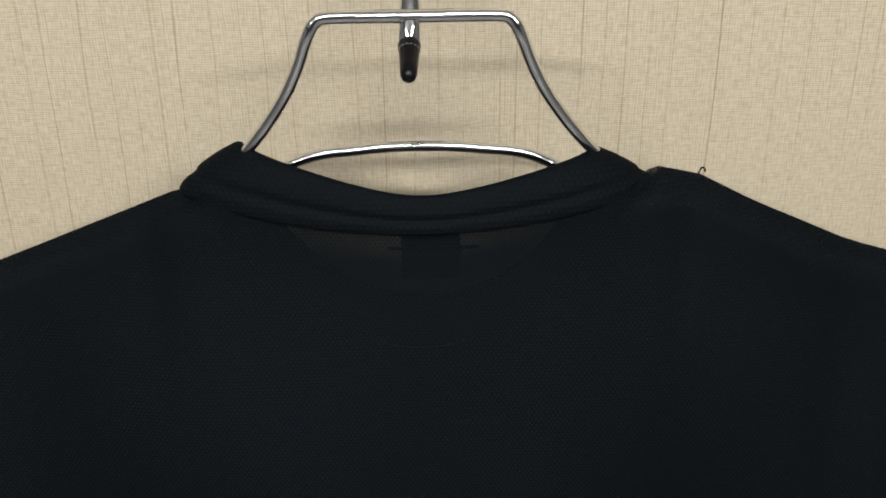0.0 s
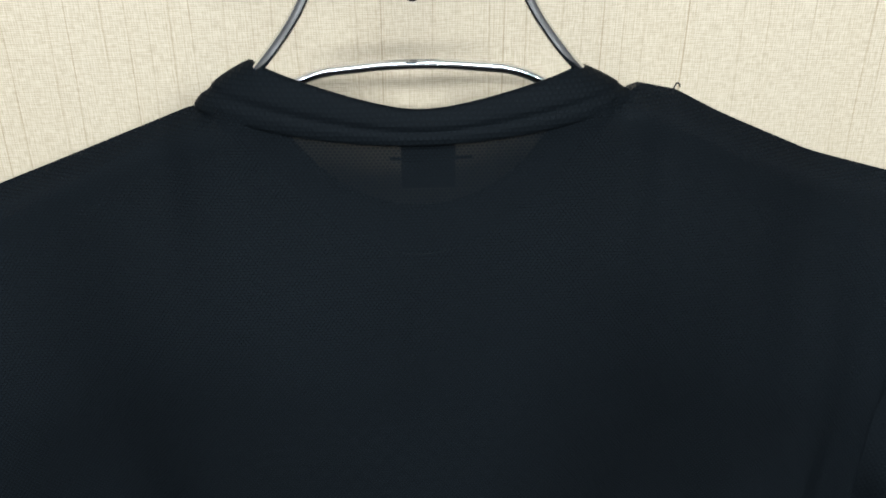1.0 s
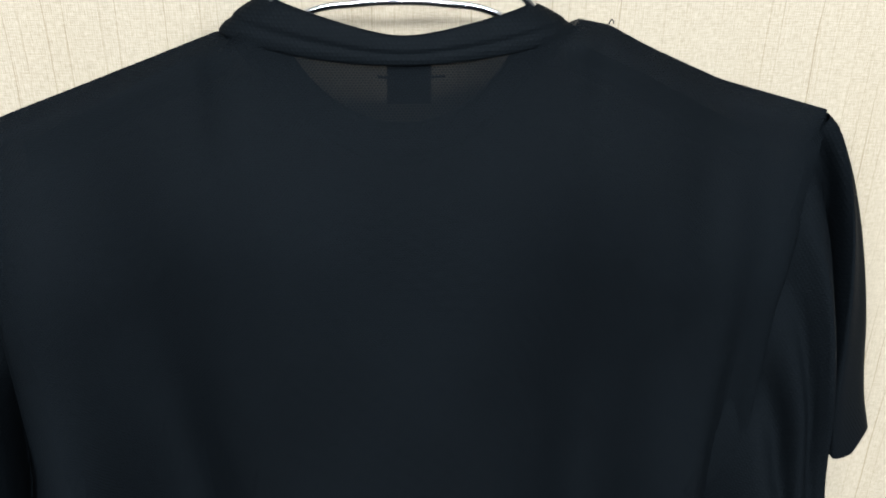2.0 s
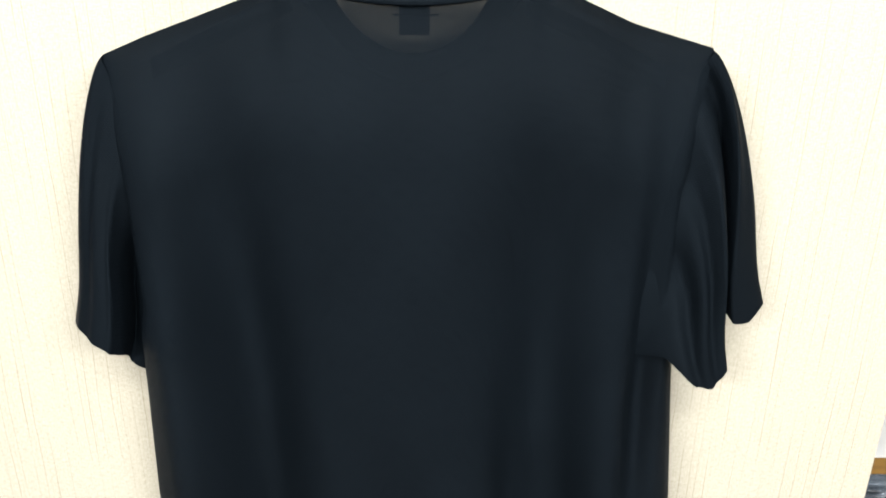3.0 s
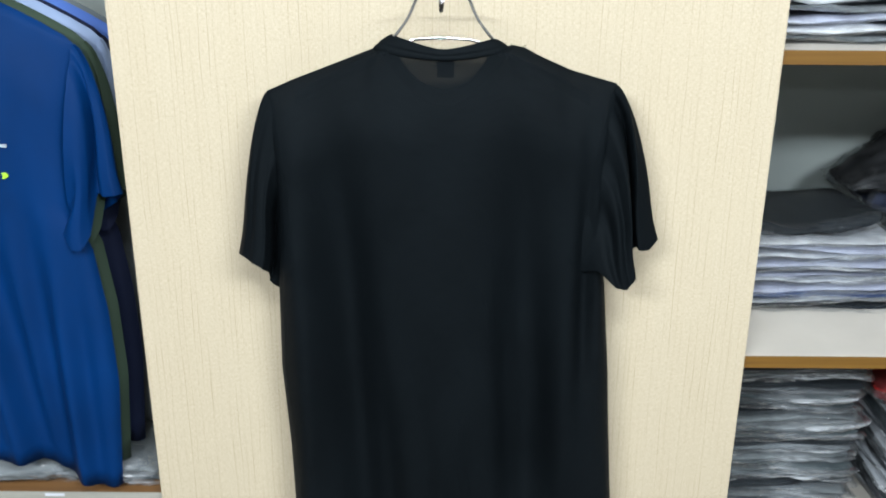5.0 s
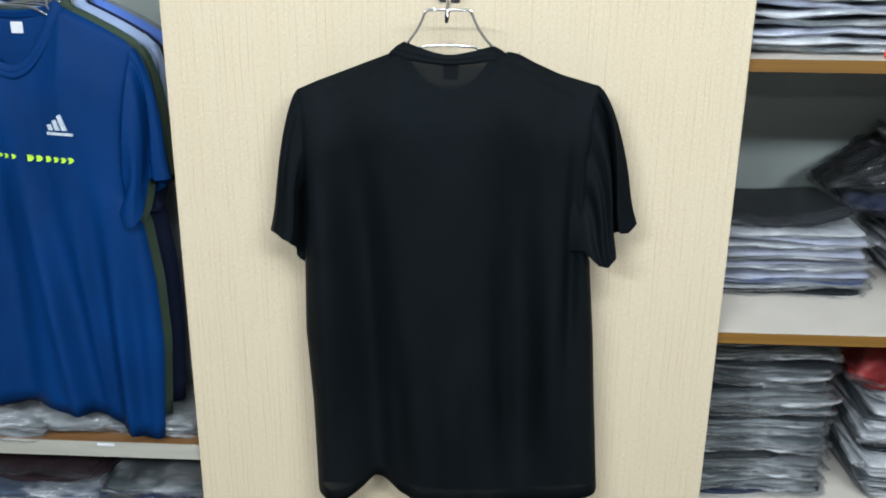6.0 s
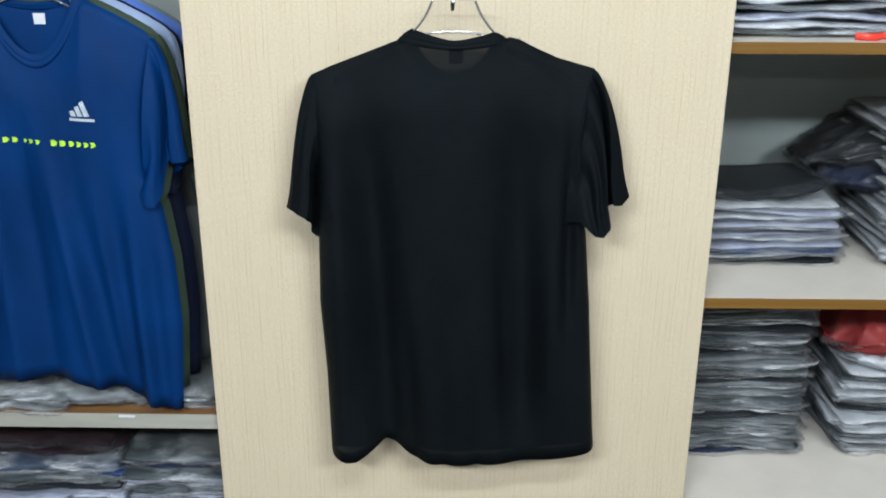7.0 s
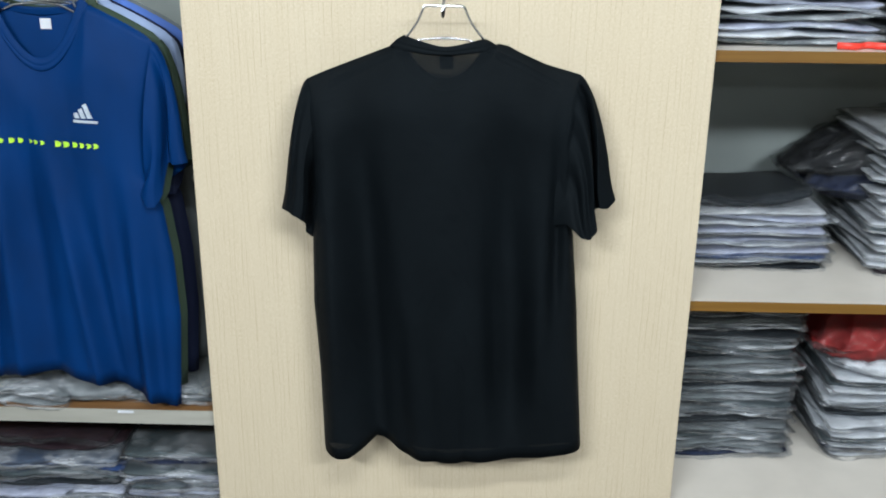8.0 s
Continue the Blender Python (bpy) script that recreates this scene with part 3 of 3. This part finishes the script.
link("bar", *tube([(-0.725, BACK - 0.004, 1.5795), (-0.725, 0.30, 1.5795), (-0.725, 0.02, 1.5795)], 0.006, 14), CHROME, rail)
part("flange", block((-0.745, BACK - 0.006, 1.555), (-0.705, BACK - 0.0003, 1.605), 0.002), CHROME, rail)
tees = []
for i, (label, colour, y, dx, drop, slim) in enumerate(HUNG):
    cloth = knit("knit_" + label.split(" T-")[0].replace(" ", "_"), colour, gloss=0.55, sheen=0.008, shine=0.09)
    tees.append(tee("tee_shirt", (-0.725 + dx, y, 1.50), blue_like(dx, y, 5.1 + i * 2.3, drop, slim), cloth, cloth, label, "tees on the hanging arm", res=1.0 if i == 0 else 0.7))
    wire_hanger((-0.725 + dx, y, 1.55), 1.556, -0.725 + dx, 0.036, y, y + 0.002, 1.492, 0.135, 1.502, 0.012, "hangers on the hanging arm")

# Prints and label of the blue tee, laid on its chest.
blue = tees[0]
blue_body = next(o for o in blue.children if o.name.startswith("body"))
CLOTH_POINTS = np.array([v.co for v in blue_body.data.vertices])
CLOTH_POINTS = CLOTH_POINTS[CLOTH_POINTS[:, 1] < 0.062]


def cloth_y(x, z):
    """The depth of the blue tee's chest at a place, from its three nearest points."""
    far = np.hypot(CLOTH_POINTS[:, 0] - x, CLOTH_POINTS[:, 2] - z)
    near = np.argsort(far)[:4]
    return float(np.average(CLOTH_POINTS[near, 1], weights=1 / (far[near] + 1e-4)))


def flat(name, outline, mat, label=""):
    n = len(outline)
    verts = [(x, cloth_y(x, z) - 0.0022, z) for x, z in outline] + [(x, cloth_y(x, z) + 0.001, z) for x, z in outline]
    faces = [tuple(range(n))] + [(i, i + n, (i + 1) % n + n, (i + 1) % n) for i in range(n)]
    return link(name, verts, faces, mat, blue, label, smooth=False)


for k, (x, tall) in enumerate(((-0.665, 0.010), (-0.653, 0.018), (-0.641, 0.027))):
    flat("emblem_stripe", [(x, 1.3065), (x + 0.0085, 1.3065), (x + 0.0085 - tall * 0.36, 1.3065 + tall), (x - 0.001 - tall * 0.36 + 0.0025, 1.3065 + tall * 0.86)], PRINT_SILVER, "silver slanted stripe")
flat("emblem_bar", [(-0.668, 1.2990), (-0.624, 1.2970), (-0.624, 1.3015), (-0.668, 1.3035)], PRINT_SILVER, "silver bar")
# Unreadable lime writing: arrow-like marks of three sizes.
for x, r in ((-0.822, 0.0044), (-0.805, 0.0044), (-0.788, 0.0046), (-0.773, 0.0046), (-0.754, 0.0030), (-0.743, 0.0036), (-0.730, 0.0038), (-0.701, 0.0052), (-0.686, 0.0050), (-0.670, 0.0047), (-0.657, 0.0043), (-0.644, 0.0042), (-0.632, 0.0044)):
    z = 1.2645 - (x + 0.82) * 0.045
    notch = -0.45 if r < 0.0045 else -0.9
    flat("lime_mark", [(x - r, z + r), (x + 0.1 * r, z + r), (x + 0.8 * r, z + 0.6 * r), (x + 1.1 * r, z), (x + 0.8 * r, z - 0.6 * r), (x + 0.1 * r, z - r), (x - r, z - r), (x + notch * r, z)], PRINT_LIME)
part("neck_label", block((-0.7235, 0.0722, 1.4575), (-0.7035, 0.0732, 1.476), 0.0003), LABEL_WHITE, blue, "white woven neck label")


# ---- bagged clothes ----
CLOTH = {"grey": (0.15, 0.165, 0.17), "dark": (0.012, 0.015, 0.018), "navy": (0.007, 0.013, 0.042), "white": (0.56, 0.575, 0.60), "lavender": (0.42, 0.44, 0.55),
         "blue": (0.02, 0.05, 0.16), "denim": (0.045, 0.065, 0.105), "maroon": (0.013, 0.005, 0.008), "red": (0.30, 0.022, 0.020), "slate": (0.055, 0.07, 0.075), "black": (0.006, 0.0065, 0.008)}
CLOTHS = {k: plain("folded_cloth_" + k, v, 0.8, spread=0.25, scale=(30, 30, 60)) for k, v in CLOTH.items()}
for m in CLOTHS.values():
    m.node_tree.nodes["Principled BSDF"].inputs["Specular IOR Level"].default_value = 0.08


def pillow(w, d, h, seed, lip, wave):
    """A soft slab with rounded edges, waves along its front and a thin lip where the bag is folded over."""
    nx, ring = 44, [(-0.5, 0.0), (-0.492, 0.32), (-0.46, 0.47), (-0.30, 0.5), (0.2, 0.5), (0.47, 0.45), (0.5, 0.0), (0.47, -0.45), (0.2, -0.5), (-0.30, -0.5), (-0.46, -0.47), (-0.492, -0.32)]
    verts, faces, n = [], [], 12
    for i in range(nx):
        s = 2 * i / (nx - 1) - 1
        end = max(0.0, 1 - abs(s) ** 8) ** 0.5
        x = s * w / 2
        for py, pz in ring:
            front = max(0.0, -py * 2)
            z = pz * h * (0.25 + 0.75 * end) * (1.0 - 0.35 * front * noise.noise((x * 12, seed + 7, pz)))
            z += wave * (noise.noise((x * 6, seed, 0.3)) * (0.4 + 0.6 * front) + 0.3 * noise.noise((x * 21, seed, pz * 2)) * front)
            y = py * d * (0.96 + 0.04 * end) + front * 0.012 * noise.noise((x * 10, seed + 11, pz))
            if lip and front > 0.95:
                y -= lip * (0.6 + 0.5 * noise.noise((x * 18, seed + 4, 0)) + 0.3 * noise.noise((x * 70, seed + 6, pz)))
            verts.append((x + (0.7 * lip + 0.004) * noise.noise((py * 23, seed + 5, pz * 3)) * abs(s) ** 6 * (1 if s > 0 else -1), y, z))
    for i in range(nx - 1):
        for k in range(n):
            m = (k + 1) % n
            faces.append((i * n + k, i * n + m, (i + 1) * n + m, (i + 1) * n + k))
    faces += [tuple(range(n))[::-1], tuple(range((nx - 1) * n, nx * n))]
    return verts, faces


KINDS = {}


def bagged(colour, shape, x, y, z, turn, group, tilt=0.0, wide=0.27, deep=0.30, tall=0.018):
    """One folded garment in a clear bag; alike ones share their meshes."""
    key = (colour, shape, wide, deep, tall)
    spot = pose(x, y, z, 0, tilt, turn)
    if key in KINDS:
        return tagged(copy_thing(KINDS[key], spot), group=group)
    ob = base("bagged_garment", (0, 0, 0), "folded " + colour + " garment in a clear crinkled plastic bag", "bagged garment", group)
    link("garment", *pillow(wide * 0.95, deep * 0.95, tall * 0.74, shape * 3.1, 0.0, tall * 0.95), CLOTHS[colour], ob, "folded " + colour + " cloth")
    link("plastic_bag", *pillow(wide, deep, tall * 0.88, shape * 3.1, 0.014, tall * 0.95), THIN_FILM if colour in ("dark", "black", "navy", "maroon", "red") else FILM, ob, "clear plastic bag")
    ob.matrix_basis = spot
    KINDS[key] = ob
    return ob


def pile(x, y, z, colours, pitch, group, wide=0.27, deep=0.30, seed=0, stray=0.009):
    rnd = random.Random(seed)
    for i, c in enumerate(colours):
        bagged(c, rnd.randrange(8), x + rnd.uniform(-stray, stray), y + deep / 2 + rnd.uniform(-stray, stray), z + pitch * (i + 0.5), rnd.uniform(-4.5, 4.5), group, wide=wide, deep=deep, tall=pitch)


def bundle(colour, x, y, z, size, seed, group, turn=0.0, tilt=0.0, point=0.0):
    """A loosely rolled garment in a slack bag: a heap with a flat base, sharp creases and, if point, one end drawn out thin."""
    ob = base("bagged_garment", (0, 0, 0), "loose rounded bundle of " + colour + " cloth in a clear plastic bag", "bagged garment", group)

    def crease(q, scale):
        return 1 - abs(noise.noise((q[0] * scale + seed, q[1] * scale, q[2] * scale * 1.6 + seed))) * 2

    def heap(swell, rough):
        def at(u, v):
            a, b = 2 * math.pi * u, math.pi * (v - 0.5)
            p = [math.copysign(abs(math.cos(b)) ** 0.6 * abs(f) ** 0.75, f) for f in (math.cos(a), math.sin(a))] + [math.sin(b)]
            q = [p[i] * size[i] * 0.5 for i in range(3)]
            k = swell - rough * (0.30 - 0.32 * crease(q, 11) ** 3 - 0.16 * crease(q, 27) ** 3)
            droop = -0.25 * size[2] * (2 * q[0] / size[0]) ** 4
            thin = 1 - point * ease(0.75 - (q[0] / size[0] + 0.5))
            zz = (max(q[2], -0.36 * size[2]) + 0.36 * size[2]) * k + max(droop, -0.2 * size[2]) * (q[2] > 0)
            return (q[0] * k, q[1] * k * (0.4 + 0.6 * thin), zz * thin + 0.3 * (1 - thin) * size[2])
        return sheet(at, 96, 44, True)

    link("garment", *heap(0.96, 0.22), CLOTHS[colour], ob, "folded " + colour + " cloth")
    link("plastic_bag", *heap(1.03, 0.34), SLACK_FILM if colour not in ("grey", "white") else FILM, ob, "clear plastic bag")
    ob.matrix_basis = pose(x, y, z, 0, tilt, turn)
    return ob


G = "bagged garments on the shelves"
# right bay, lower, middle and top shelf
pile(0.607, 0.192, 0.552, "navy grey grey slate grey grey dark grey grey slate grey grey dark grey slate grey grey dark slate slate grey dark grey grey dark slate".split(), 0.0133, G, seed=3)
pile(0.945, 0.185, 0.552, "white navy white slate white white white dark white grey white white slate white".split(), 0.0136, G, seed=5, stray=0.012)
bundle("white", 0.945, 0.315, 0.738, (0.29, 0.29, 0.075), 2.0, G, tilt=3.0)
bundle("red", 0.935, 0.318, 0.778, (0.33, 0.30, 0.120), 4.0, G, turn=6.0, tilt=-5.0)
pile(0.622, 0.195, 0.983, "dark white blue lavender white lavender slate lavender white lavender white".split(), 0.0110, G, wide=0.30, seed=8)
bagged("dark", 1, 0.60, 0.315, 1.120, 2.0, G, deep=0.19, tall=0.030)
pile(0.988, 0.172, 0.983, "maroon white white white white white slate white white white white white dark white white white white slate white white".split(), 0.0142, G, wide=0.30, seed=11)
bundle("navy", 0.900, 0.385, 1.112, (0.30, 0.30, 0.080), 6.0, G, tilt=-4.0)
bundle("black", 0.908, 0.395, 1.155, (0.40, 0.32, 0.125), 8.0, G, turn=-3.0, tilt=-12.0, point=0.65)
bundle("white", 1.005, 0.265, 1.264, (0.24, 0.16, 0.050), 12.0, G, turn=8.0, tilt=-4.0)
pile(0.610, 0.075, 1.443, "grey white lavender grey white lavender white grey lavender maroon grey".split(), 0.0135, G, wide=0.31, seed=14)
pile(0.950, 0.085, 1.443, "grey white lavender white grey lavender white grey white lavender".split(), 0.0135, G, wide=0.29, seed=15)
# left bay, on and under the shelf
pile(-0.560, 0.046, 0.729, "grey grey".split(), 0.016, G, wide=0.22, seed=17)
bundle("grey", -0.690, 0.125, 0.729, (0.26, 0.19, 0.058), 14.0, G, turn=10.0)
bundle("grey", -0.600, 0.128, 0.729, (0.20, 0.17, 0.040), 23.0, G, turn=-14.0)
pile(-0.860, 0.026, 0.729, "grey grey".split(), 0.022, G, wide=0.25, seed=18)
pile(-0.828, 0.095, 0.302, "grey slate slate grey grey navy slate slate lavender dark slate blue denim maroon maroon".split(), 0.0208, G, wide=0.29, seed=20, stray=0.014)
pile(-0.570, 0.100, 0.302, "grey grey slate lavender slate grey slate lavender slate lavender slate navy slate".split(), 0.0225, G, wide=0.22, seed=21, stray=0.014)

# a white sliver that stands for a plastic bag's glint on the front edge
slip = base("plastic_slip", (-0.629, 0.018, 0.7215), "white sliver standing for a plastic bag's glint on the shelf's grey edge", "slip")
part("slip_body", block((-0.645, 0.0172, 0.7215), (-0.613, 0.0189, 0.7270), 0.0005), LABEL_WHITE, slip)

# a curl of red plastic tape on the top shelf
tape = base("tape_curl", (0.715, 0.048, 1.4415), "bright red plastic tape curled on the shelf", "tape")
curl = [(0.668, 0.050, 1.4475), (0.685, 0.040, 1.4478), (0.705, 0.046, 1.4470), (0.72, 0.058, 1.4475), (0.738, 0.046, 1.4480), (0.755, 0.040, 1.4475), (0.775, 0.050, 1.4470)]
strip = smooth_path(curl, 6)
link("strip", [p + Vector((0, d, h)) for h in (-0.0055, 0.006) for d in (0.0, 0.0012) for p in strip],
     [(r * len(strip) + i, r * len(strip) + i + 1, q * len(strip) + i + 1, q * len(strip) + i) for r, q in ((0, 2), (2, 3), (3, 1), (1, 0)) for i in range(len(strip) - 1)], RED_TAPE, tape)
